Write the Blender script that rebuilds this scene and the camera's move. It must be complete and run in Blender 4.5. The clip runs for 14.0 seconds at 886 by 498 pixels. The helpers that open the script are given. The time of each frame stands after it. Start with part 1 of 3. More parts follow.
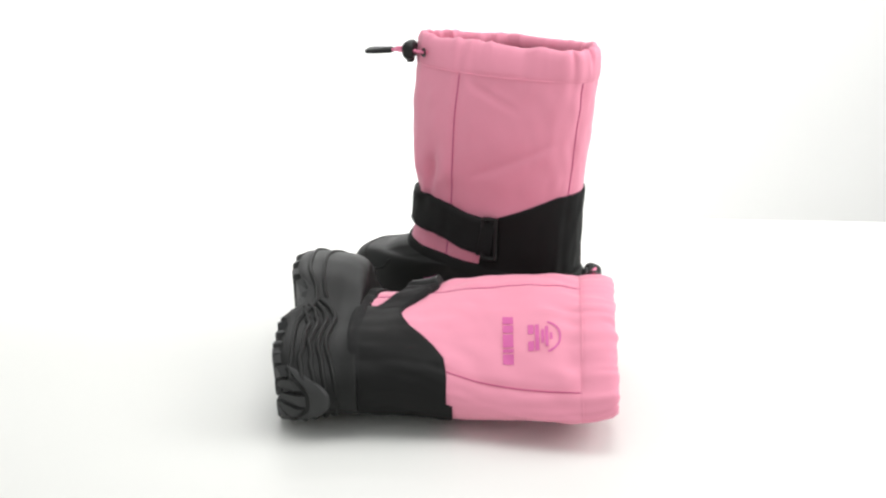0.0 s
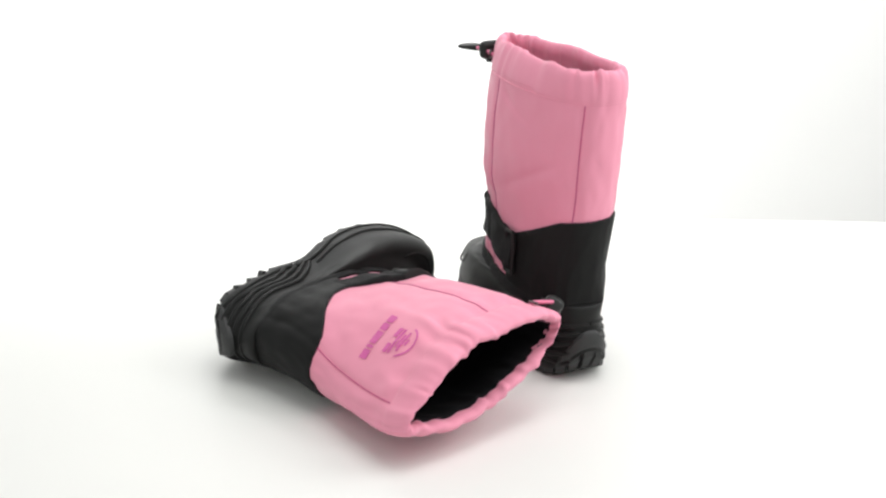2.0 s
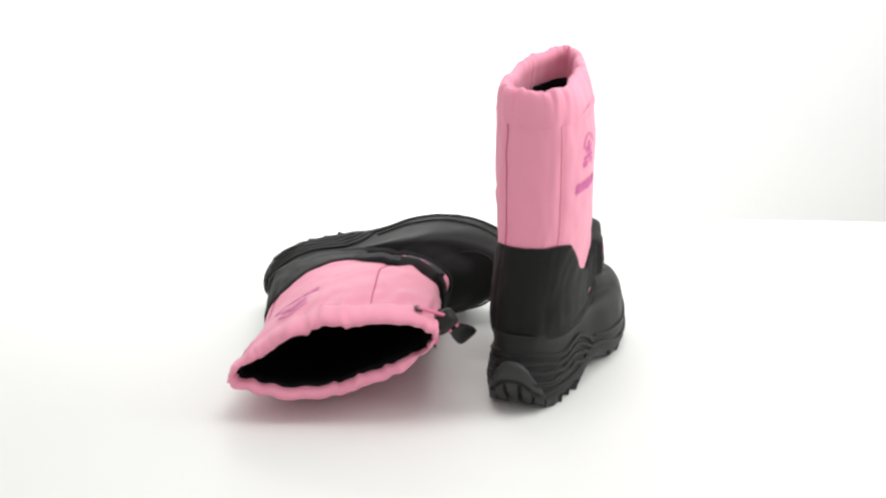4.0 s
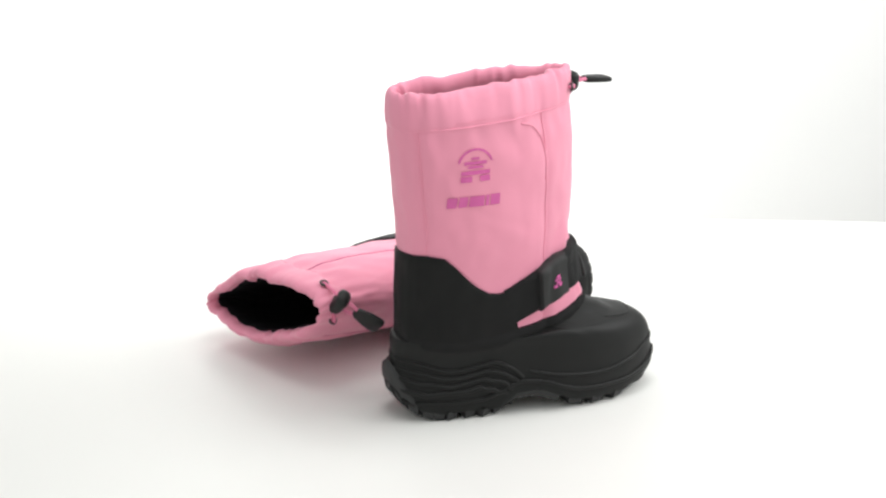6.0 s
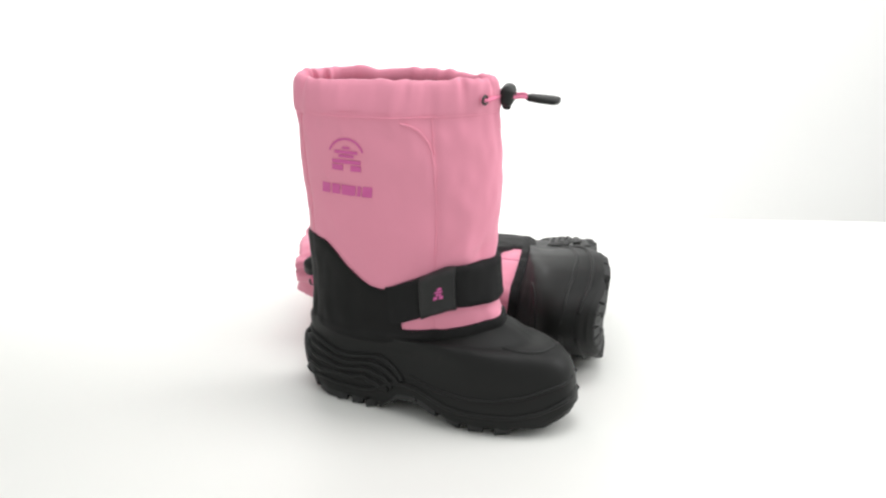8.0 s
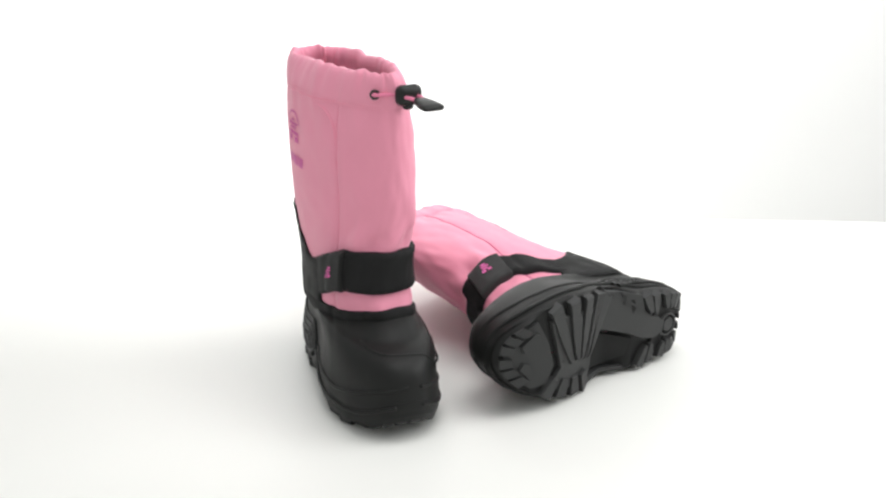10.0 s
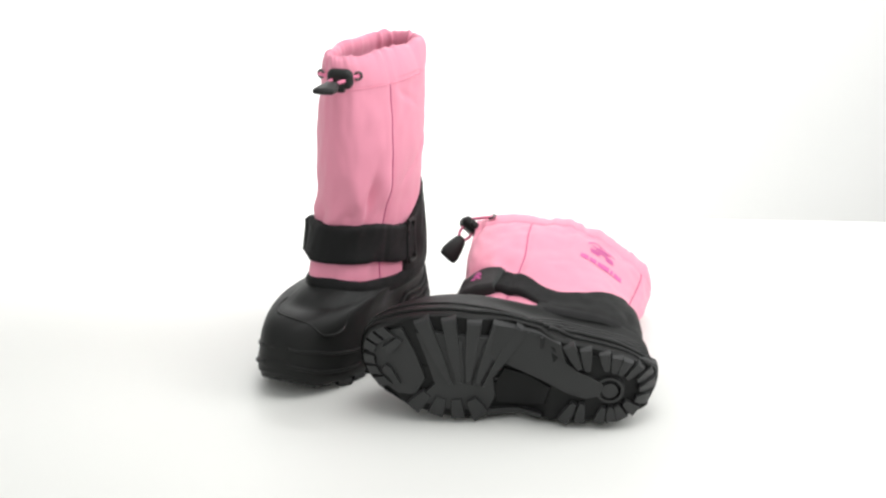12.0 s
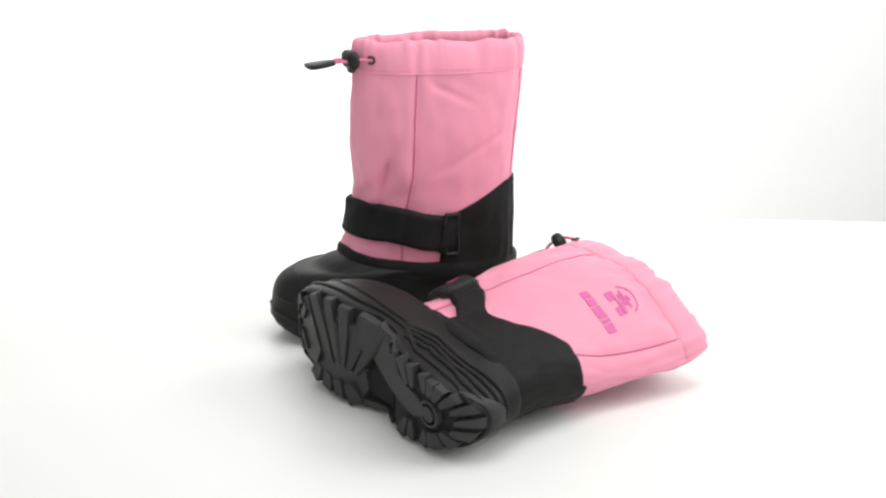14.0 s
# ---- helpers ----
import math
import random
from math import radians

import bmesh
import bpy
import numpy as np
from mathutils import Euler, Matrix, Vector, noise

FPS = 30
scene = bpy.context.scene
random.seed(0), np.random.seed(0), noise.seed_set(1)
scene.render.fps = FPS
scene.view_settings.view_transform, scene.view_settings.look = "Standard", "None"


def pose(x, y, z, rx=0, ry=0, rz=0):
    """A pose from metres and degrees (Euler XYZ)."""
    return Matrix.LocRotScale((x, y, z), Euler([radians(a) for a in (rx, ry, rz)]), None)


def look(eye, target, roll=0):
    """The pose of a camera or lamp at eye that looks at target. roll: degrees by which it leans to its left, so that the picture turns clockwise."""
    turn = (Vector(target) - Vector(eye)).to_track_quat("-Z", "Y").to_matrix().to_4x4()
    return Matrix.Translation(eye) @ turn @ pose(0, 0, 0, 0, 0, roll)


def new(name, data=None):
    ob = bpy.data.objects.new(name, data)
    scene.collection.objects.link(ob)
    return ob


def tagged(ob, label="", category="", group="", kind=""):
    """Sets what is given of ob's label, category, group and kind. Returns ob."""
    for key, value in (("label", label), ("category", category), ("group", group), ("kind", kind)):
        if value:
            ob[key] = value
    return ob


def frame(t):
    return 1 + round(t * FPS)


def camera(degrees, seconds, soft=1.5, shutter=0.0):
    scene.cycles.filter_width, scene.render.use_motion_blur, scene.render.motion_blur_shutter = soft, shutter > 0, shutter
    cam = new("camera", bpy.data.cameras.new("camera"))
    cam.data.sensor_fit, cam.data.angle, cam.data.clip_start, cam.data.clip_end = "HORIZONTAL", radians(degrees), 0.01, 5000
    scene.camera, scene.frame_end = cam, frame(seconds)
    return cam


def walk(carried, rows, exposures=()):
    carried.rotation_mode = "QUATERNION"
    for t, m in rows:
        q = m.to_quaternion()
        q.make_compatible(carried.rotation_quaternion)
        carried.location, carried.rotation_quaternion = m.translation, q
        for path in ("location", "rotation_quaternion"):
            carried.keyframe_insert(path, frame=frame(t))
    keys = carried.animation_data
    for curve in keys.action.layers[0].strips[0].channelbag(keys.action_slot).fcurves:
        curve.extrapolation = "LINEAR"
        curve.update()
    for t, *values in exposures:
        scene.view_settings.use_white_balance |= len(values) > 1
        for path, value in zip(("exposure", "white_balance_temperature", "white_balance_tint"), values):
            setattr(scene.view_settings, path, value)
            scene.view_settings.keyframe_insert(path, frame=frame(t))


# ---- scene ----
cam = camera(34.56, 14.0, soft=2.4)
EYE, YAW, PITCH, ROLL = Vector((0.0, -1.18, 0.5095)), radians(0.384), radians(-19.02), 0.364
CAMERA_POSE = look(EYE, EYE + Vector((-math.sin(YAW) * math.cos(PITCH), math.cos(YAW) * math.cos(PITCH), math.sin(PITCH))), ROLL)
walk(cam, [(0.0, CAMERA_POSE), (14.0, CAMERA_POSE)])

# ---- world and lamps: a white photo table lit from the right, with added fill above ----
world = bpy.data.worlds.new("studio")
scene.world = world
world.use_nodes = True
world.node_tree.nodes["Background"].inputs[0].default_value = (0.98, 1.0, 0.99, 1)
world.node_tree.nodes["Background"].inputs[1].default_value = 0.66


def area_lamp(name, eye, target, width, height, watts, spread=180, color=(1, 1, 1)):
    data = bpy.data.lights.new(name, "AREA")
    data.shape, data.size, data.size_y, data.energy, data.color = "RECTANGLE", width, height, watts, color
    data.spread = radians(spread)
    ob = new(name, data)
    ob.matrix_world = look(eye, target)
    return ob


area_lamp("softbox", (1.00, 0.02, 0.80), (0.0, 0.04, 0.10), 0.80, 0.70, 8.4)
# added overhead fill, lightens the table and boot fronts against the softbox's shadows
area_lamp("top_fill", (0.20, -0.12, 1.40), (0.10, 0.0, 0.0), 1.00, 0.60, 8.3)
area_lamp("background_lamp", (-0.26, 0.64, 0.70), (-0.25, 1.09, 0.0), 0.30, 0.15, 7.2)
# added lamp, hidden below table height, evens out the wall's lower part
area_lamp("added_low_wall_fill", (-0.24, 0.64, -0.42), (-0.24, 1.09, 0.0), 0.40, 0.15, 2.9)


# ---- materials ----
def material(name, color, rough=0.5, metal=0.0, spec=0.5, vary=0.12, scale=60.0, bump=0.0, bump_scale=900.0, weave=0.0, sheen=0.0):
    """Base colour with two scales of variation, fine relief, and an optional plain weave."""
    m = bpy.data.materials.new(name)
    m.use_nodes = True
    nt = m.node_tree
    bsdf = nt.nodes["Principled BSDF"]
    bsdf.inputs["Roughness"].default_value = rough
    bsdf.inputs["Metallic"].default_value = metal
    bsdf.inputs["Specular IOR Level"].default_value = spec
    if sheen:
        bsdf.inputs["Sheen Weight"].default_value = sheen
        bsdf.inputs["Sheen Roughness"].default_value = 0.5
    co = nt.nodes.new("ShaderNodeTexCoord")
    big = nt.nodes.new("ShaderNodeTexNoise")
    big.inputs["Scale"].default_value, big.inputs["Detail"].default_value = scale, 4
    fine = nt.nodes.new("ShaderNodeTexNoise")
    fine.inputs["Scale"].default_value, fine.inputs["Detail"].default_value = bump_scale, 3
    for n in (big, fine):
        nt.links.new(co.outputs["Object"], n.inputs["Vector"])
    mix = nt.nodes.new("ShaderNodeMix")
    mix.data_type = "RGBA"
    mix.inputs["A"].default_value = (*[c * (1 - vary) for c in color], 1)
    mix.inputs["B"].default_value = (*[min(1, c * (1 + vary)) for c in color], 1)
    add = nt.nodes.new("ShaderNodeMath")
    add.operation = "MULTIPLY_ADD"
    add.inputs[1].default_value, add.inputs[2].default_value = 0.4, 0.0
    nt.links.new(fine.outputs["Fac"], add.inputs[0])
    tot = nt.nodes.new("ShaderNodeMath")
    tot.operation = "MULTIPLY_ADD"
    tot.inputs[1].default_value = 0.6
    nt.links.new(big.outputs["Fac"], tot.inputs[0])
    nt.links.new(add.outputs[0], tot.inputs[2])
    nt.links.new(tot.outputs[0], mix.inputs["Factor"])
    nt.links.new(mix.outputs["Result"], bsdf.inputs["Base Color"])
    rr = nt.nodes.new("ShaderNodeMapRange")
    rr.inputs["To Min"].default_value, rr.inputs["To Max"].default_value = max(0, rough - 0.08), min(1, rough + 0.08)
    nt.links.new(big.outputs["Fac"], rr.inputs["Value"])
    nt.links.new(rr.outputs["Result"], bsdf.inputs["Roughness"])
    if bump or weave:
        b = nt.nodes.new("ShaderNodeBump")
        b.inputs["Strength"].default_value, b.inputs["Distance"].default_value = max(bump, weave), 0.0006
        src = fine.outputs["Fac"]
        if weave:
            waves = []
            for axis in ("X", "Z"):
                w = nt.nodes.new("ShaderNodeTexWave")
                w.bands_direction = axis
                w.inputs["Scale"].default_value, w.inputs["Distortion"].default_value = 420, 0.6
                nt.links.new(co.outputs["Object"], w.inputs["Vector"])
                waves.append(w)
            mx = nt.nodes.new("ShaderNodeMath")
            mx.operation = "MAXIMUM"
            for i, w in enumerate(waves):
                nt.links.new(w.outputs["Fac"], mx.inputs[i])
            sm = nt.nodes.new("ShaderNodeMath")
            sm.operation = "ADD"
            nt.links.new(mx.outputs[0], sm.inputs[0])
            nt.links.new(fine.outputs["Fac"], sm.inputs[1])
            src = sm.outputs[0]
        nt.links.new(src, b.inputs["Height"])
        nt.links.new(b.outputs["Normal"], bsdf.inputs["Normal"])
    return m


PINK = material("pink_nylon", (0.79, 0.288, 0.396), rough=0.62, spec=0.35, vary=0.05, scale=35, weave=0.10, sheen=0.15)
PINK_SEAM = material("pink_seam_thread", (0.52, 0.10, 0.22), rough=0.7, vary=0.1, bump=0.2)
PINK_CORD = material("pink_cord", (0.74, 0.20, 0.33), rough=0.7, vary=0.12, scale=300, bump=0.4)
PRINT = material("magenta_print", (0.62, 0.105, 0.33), rough=0.55, vary=0.08, scale=200)
RUBBER = material("black_rubber", (0.0098, 0.0101, 0.0097), rough=0.5, spec=0.22, vary=0.18, scale=45, bump=0.10, bump_scale=1500)
SOLE = material("charcoal_rubber", (0.031, 0.0316, 0.0316), rough=0.58, spec=0.35, vary=0.2, scale=70, bump=0.2, bump_scale=1100)
BED = material("black_tread_bed", (0.007, 0.0072, 0.0072), rough=0.6, spec=0.25, vary=0.2, scale=70, bump=0.2, bump_scale=1100)
CLOTH = material("black_coated_fabric", (0.0066, 0.0067, 0.0066), rough=0.62, spec=0.19, vary=0.15, scale=80, bump=0.25, bump_scale=1300)
WEB = material("black_webbing", (0.0082, 0.0082, 0.0084), rough=0.75, spec=0.25, vary=0.2, scale=150, bump=0.6, bump_scale=1800)
TAB = material("charcoal_tab", (0.018, 0.0183, 0.018), rough=0.6, spec=0.35, vary=0.15, scale=120, bump=0.25)
FELT = material("black_felt_lining", (0.008, 0.008, 0.009), rough=0.95, spec=0.1, vary=0.3, scale=160, bump=0.8, bump_scale=900)
PLASTIC = material("black_plastic", (0.010, 0.0105, 0.010), rough=0.45, spec=0.32, vary=0.1, bump=0.05)
METAL = material("dark_metal", (0.09, 0.088, 0.085), rough=0.3, metal=1.0, vary=0.1)
TABLE = material("white_laminate", (0.765, 0.765, 0.738), rough=0.48, spec=0.22, vary=0.01, scale=40, bump=0.02, bump_scale=500)
FLOOR = material("grey_studio_floor", (0.45, 0.45, 0.44), rough=0.6, spec=0.3, vary=0.08, scale=4, bump=0.05, bump_scale=200)
BACKDROP = material("white_backdrop_paper", (0.87, 0.87, 0.86), rough=0.9, spec=0.1, vary=0.012, scale=6, bump=0.05, bump_scale=400)


# ---- mesh helpers ----
def smooth(ob, angle=40):
    for f in ob.data.polygons:
        f.use_smooth = True
    ob.data.set_sharp_from_angle(angle=radians(angle))
    return ob


def part(name, bm, mat, parent=None, label="", side=1, angle=40):
    """One mesh object from a bmesh; side -1 mirrors it across the boot's middle plane."""
    if side < 0:
        for v in bm.verts:
            v.co.y = -v.co.y
    if parent:
        for v in bm.verts:
            v.co.z += 0.003 * sstep(0.004, 0.045, v.co.z)   # the tall rubber foot lifts the shaft
    bmesh.ops.recalc_face_normals(bm, faces=bm.faces)
    me = bpy.data.meshes.new(name)
    bm.to_mesh(me)
    bm.free()
    me.materials.append(mat)
    ob = new(name, me)
    ob.parent = parent
    if label:
        tagged(ob, label)
    return smooth(ob, angle)


def loft(bm, rings, closed=True, cap0=False, cap1=False):
    vs = [[bm.verts.new(p) for p in r] for r in rings]
    for a, b in zip(vs, vs[1:]):
        n = len(a)
        for i in range(n if closed else n - 1):
            j = (i + 1) % n
            bm.faces.new((a[i], a[j], b[j], b[i]))
    if cap0:
        bm.faces.new(vs[0])
    if cap1:
        bm.faces.new(vs[-1])
    return vs


def box(bm, size, center=(0, 0, 0), m=Matrix(), bevel=0.0, seg=2):
    made = bmesh.ops.create_cube(bm, size=1)["verts"]
    for v in made:
        v.co = Vector((v.co.x * size[0], v.co.y * size[1], v.co.z * size[2]))
    if bevel:
        es = {e for v in made for e in v.link_edges}
        r = bmesh.ops.bevel(bm, geom=list(es), offset=bevel, segments=seg, affect="EDGES", profile=0.5)
        made = list({v for f in r["faces"] for v in f.verts} | {v for v in made if v.is_valid})
    for v in made:
        v.co = m @ (v.co + Vector(center))


def tube(bm, pts, radius, seg=8, taper=True, flat=1.0):
    """A round cord along points, its ends closed."""
    pts = [Vector(p) for p in pts]
    rings = []
    up = Vector((0.13, 0.21, 0.97))
    for i, p in enumerate(pts):
        d = (pts[min(i + 1, len(pts) - 1)] - pts[max(i - 1, 0)]).normalized()
        a = d.cross(up)
        if a.length < 1e-4:
            a = d.cross(Vector((1, 0, 0)))
        a.normalize()
        b = a.cross(d)
        k = radius * (0.35 if taper and i in (0, len(pts) - 1) else 1)
        rings.append([p + (a * math.cos(t) + b * math.sin(t) * flat) * k for t in [2 * math.pi * j / seg for j in range(seg)]])
    loft(bm, rings, cap0=True, cap1=True)


def spline(pts, n=24):
    """Catmull-Rom through points."""
    P = [Vector(p) for p in pts]
    P = [P[0] * 2 - P[1]] + P + [P[-1] * 2 - P[-2]]
    out = []
    for i in range(1, len(P) - 2):
        for k in range(n):
            t = k / n
            a, b, c, d = P[i - 1:i + 3]
            out.append(0.5 * ((2 * b) + (c - a) * t + (2 * a - 5 * b + 4 * c - d) * t * t + (3 * b - a - 3 * c + d) * t ** 3))
    out.append(P[-2])
    return out


def lerp(x, xs, ys):
    return float(np.interp(x, xs, ys))


def gauss(x, m, s):
    return math.exp(-((x - m) / s) ** 2)


def sstep(a, b, x):
    t = min(1, max(0, (x - a) / (b - a)))
    return t * t * (3 - 2 * t)


# ---- the boot's forms; x to the toe, y to its outer side, z up, metres ----
Z_SEC = [0.03, 0.066, 0.080, 0.100, 0.115, 0.135, 0.150, 0.172, 0.195, 0.218, 0.243, 0.280]
BACK = [-0.076, -0.077, -0.077, -0.077, -0.077, -0.078, -0.0792, -0.0812, -0.0832, -0.0855, -0.0875, -0.088]
FRONT = [0.090, 0.087, 0.083, 0.079, 0.076, 0.075, 0.0775, 0.080, 0.081, 0.0805, 0.0775, 0.071]
HALF = [0.034, 0.0345, 0.035, 0.0355, 0.036, 0.037, 0.038, 0.0385, 0.0385, 0.038, 0.0365, 0.034]
SEAM_X = ([0.05, 0.075, 0.128, 0.205, 0.25, 0.28], [0.040, 0.039, 0.036, 0.034, 0.030, 0.029])   # front side seams, x by height


TWIST = [0.0, 0.0, 0.0]   # the soft shaft's turn inward on its foot in radians, its sag to the inner side, and how far it is crushed flat


def sup(z, back=False):
    """How boxy a section is: the shaft tapers to its front edge further up, and keeps a blunt back."""
    if back:
        return 2.6 - TWIST[2] * (0.25 + 0.75 * sstep(0.11, 0.20, z))
    return 2.35 - 0.4 * sstep(0.11, 0.20, z) - 0.2 * sstep(0.20, 0.25, z)


def extents(z):
    """Front, back and half width of a section."""
    flat = TWIST[2] * sstep(0.12, 0.24, z)
    return lerp(z, Z_SEC, FRONT), lerp(z, Z_SEC, BACK) - 0.010 * flat, lerp(z, Z_SEC, HALF)


def back_seam_x(z):
    return extents(z)[1] + 0.0085 + 0.005 * TWIST[2]


def ang_of_x(x, z, inner=False):
    f, b, _ = extents(z)
    a, c = (f - b) / 2, (f + b) / 2
    k = max(-1, min(1, (x - c) / a))
    p = math.acos(math.copysign(abs(k) ** (sup(z, k < 0) / 2), k))
    return -p if inner else p


def bare(ph, z):
    f, b, w = extents(z)
    cs, sn = math.cos(ph), math.sin(ph)
    e = 2 / sup(z, cs < 0)
    if sn < 0:
        w *= 1 - 0.13 * (1 - TWIST[2]) * gauss(z, 0.115, 0.04)   # the strap pulls the inner side in
    return Vector(((f + b) / 2 + (f - b) / 2 * math.copysign(abs(cs) ** e, cs), w * math.copysign(abs(sn) ** e, sn), z))


def puff(ph, z):
    """Padding, gathers over the strap and pinched seams, as metres outward."""
    ph = (ph + math.pi) % (2 * math.pi) - math.pi
    x = bare(ph, z).x
    d = 0.0013 * noise.noise((2.1 * math.cos(ph), 2.1 * math.sin(ph), z * 22))
    d += 0.0010 * noise.noise((6 * math.cos(ph) + 9, 6 * math.sin(ph), z * 55))
    sx = lerp(z, *SEAM_X)
    d -= 0.0013 * gauss(x, sx, 0.0035) + 0.0009 * gauss(x, back_seam_x(z), 0.003)
    d += 0.0012 * math.sin(math.pi * sstep(back_seam_x(z), sx, x)) * (1 if ph > 0 else 0.8)
    # a deep fold at the inner front above the strap, and small gathers
    d -= 0.0070 * gauss(ph + 3.5 * (z - 0.15), -0.74, 0.10) * gauss(z, 0.149, 0.023) * (1 - 0.8 * TWIST[2])
    d += 0.0030 * gauss(ph, -0.42, 0.16) * gauss(z, 0.148, 0.022) + 0.0018 * gauss(ph, -1.05, 0.14) * gauss(z, 0.150, 0.02)
    d += 0.0030 * math.sin(9 * ph + 1.2 + 60 * (z - 0.135)) * gauss(z, 0.136, 0.010) * sstep(0.02, 0.06, x)
    d += 0.0014 * math.sin(7 * ph) * gauss(z, 0.085, 0.012) * sstep(0.02, 0.06, x)
    d += 0.003 * gauss(z, 0.083, 0.012) * sstep(0.03, 0.08, x)
    # slanting creases on the inner side and under the collar
    d -= 0.0017 * gauss(z - 0.16 + 0.45 * (x - 0.0), 0.0, 0.0035) * (1 if ph < 0 else 0.2) * sstep(-0.07, -0.04, x) * (1 - sstep(0.0, 0.03, x))
    d -= 0.0017 * gauss(z - 0.222 - 0.5 * (x + 0.01), 0.0, 0.003) * (1 if ph < 0 else 0.0) * sstep(-0.03, -0.01, x) * (1 - sstep(0.01, 0.025, x))
    d += (0.0011 + 0.0022 * TWIST[2]) * noise.noise((6 * math.cos(ph), 6 * math.sin(ph), 4 + z * 45)) * sstep(0.19, 0.243, z)
    return d




def side_of(ph, z, off=0.0):
    """A point of the shaft's surface, off metres proud of it."""
    e = 0.02
    t = bare(ph + e, z) - bare(ph - e, z)
    n = Vector((t.y, -t.x, 0))
    n = n.normalized() if n.length > 1e-9 else Vector((1, 0, 0))
    p = bare(ph, z) + n * (puff(ph, z) + off)
    k = TWIST[0] * sstep(0.085, 0.165, z)
    c, s = math.cos(k), math.sin(k)
    return Vector((p.x * c + p.y * s, -p.x * s + p.y * c - TWIST[1] * max(0.0, z - 0.08), p.z))


def at_x(x, z, off=0.0, inner=False):
    return side_of(ang_of_x(x, z, inner), z, off)


def collar_z(x):
    return 0.2440 + 0.032 * x


def patch(bm, ph0, ph1, lo, hi, off, nu, nv):
    """A raised band of the shaft between two angles and two heights, with rounded edges that run down to the shaft."""
    grid = []
    for i in range(nu + 1):
        ph = ph0 + (ph1 - ph0) * i / nu
        a, b = lo(ph), hi(ph)
        row = [side_of(ph, a, -0.002)]
        for j in range(nv + 1):
            k = j / nv
            z = a + (b - a) * k
            near = min(i, nu - i) == 0 or j in (0, nv)
            row.append(side_of(ph, z, (off(ph) if callable(off) else off) * (0.62 if near else 1)))
        row.append(side_of(ph, b, -0.002))
        grid.append(row)
    first = [side_of(ph0, p.z, -0.002) for p in grid[0]]
    last = [side_of(ph1, p.z, -0.002) for p in grid[-1]]
    loft(bm, [first] + grid + [last], closed=False)


# ---- foot ----
OX, OA = 0.0322, 0.1188
FOOT_X = [-0.085, -0.06, -0.02, 0.02, 0.05, 0.08, 0.11, 0.152]
FOOT_O = [0.034, 0.0365, 0.0365, 0.0395, 0.045, 0.0475, 0.0465, 0.041]
FOOT_I = [0.034, 0.0355, 0.033, 0.035, 0.040, 0.0435, 0.0445, 0.041]


def sole_z(x):
    return lerp(x, [-0.087, -0.079, -0.069, -0.056, -0.002, 0.010, 0.030, 0.058, 0.072, 0.108, 0.130, 0.152],
                [0.022, 0.011, 0.004, 0.0, 0.0, 0.0115, 0.0130, 0.0015, 0.0, 0.0, 0.005, 0.016])


def foot_mid(x):
    """The foot's middle line turns outward towards the toe."""
    return 0.062 * max(0.0, x + 0.01)


def outline(ph, k=1.0, grow=0.0):
    cs, sn = math.cos(ph), math.sin(ph)
    x = OX + (OA + grow) * math.copysign(abs(cs) ** 0.80, cs)
    w = lerp(x, FOOT_X, FOOT_O if sn > 0 else FOOT_I) + grow
    return Vector((x, k * w * math.copysign(abs(sn) ** 0.80, sn) + foot_mid(x), 0))


def opening_z(x):
    return lerp(x, [-0.08, -0.03, 0.02, 0.05, 0.07, 0.09], [0.066, 0.061, 0.063, 0.067, 0.071, 0.077])


def shell_point(ph, v, grow=0.0):
    """The rubber foot: v 0 at the sole's edge, 1 at the opening."""
    o = outline(ph, 1.0, 0.0)
    q0 = bare(ph, 0.065)
    zq = opening_z(q0.x)
    q = side_of(ph, zq, 0.0030)
    z0 = sole_z(o.x) + 0.006
    n = 3.6
    al = v * math.pi / 2
    h = 1 - math.cos(al) ** (2 / n) if v < 1 else 1.0
    up = math.sin(al) ** (2 / n) if v > 0 else 0.0
    toe = sstep(0.02, 0.11, o.x)
    ztop = zq * (1 - toe) + 0.0655 * toe
    z = z0 + (ztop - z0) * up + (zq - ztop) * sstep(0.55, 1.0, h)
    p = o.lerp(q, h)
    p.z = z
    # waist above the midsole and a soft swelling below
    out = Vector((o.x - OX, o.y * 2.2, 0)).normalized()
    p += out * (0.0022 * gauss(z, 0.020, 0.010) - 0.0028 * gauss(z, 0.050, 0.012) * (1 - toe) + grow)
    return p


SHELL = np.array([[shell_point(-math.pi + 2 * math.pi * i / 220, j / 40) for j in range(41)] for i in range(220)])


def on_shell(x, z, inner=False, off=0.0):
    """The place on the foot's side nearest to a length and a height."""
    d = (SHELL[..., 0] - x) ** 2 + (SHELL[..., 2] - z) ** 2 + np.where((SHELL[..., 1] < 0) == inner, 0, 1)
    i, j = np.unravel_index(np.argmin(d), d.shape)
    p = Vector(SHELL[i, j])
    a = Vector(SHELL[(i + 1) % 220, j]) - Vector(SHELL[(i - 1) % 220, j])
    b = Vector(SHELL[i, min(j + 1, 40)]) - Vector(SHELL[i, max(j - 1, 0)])
    n = a.cross(b)
    n = n.normalized() if n.length > 1e-12 else Vector((0, 1, 0))
    return p + n * off


def soften(pts, times=3):
    for _ in range(times):
        pts = [pts[0]] + [(pts[i - 1] + pts[i] * 2 + pts[i + 1]) / 4 for i in range(1, len(pts) - 1)] + [pts[-1]]
    return pts


def ridge(bm, xz, inner, radius, off=0.0):
    line = [on_shell(p.x, p.z, inner, off) for p in spline([(x, 0, z) for x, z in xz], 14)]
    tube(bm, soften(line, 14), radius, 8)


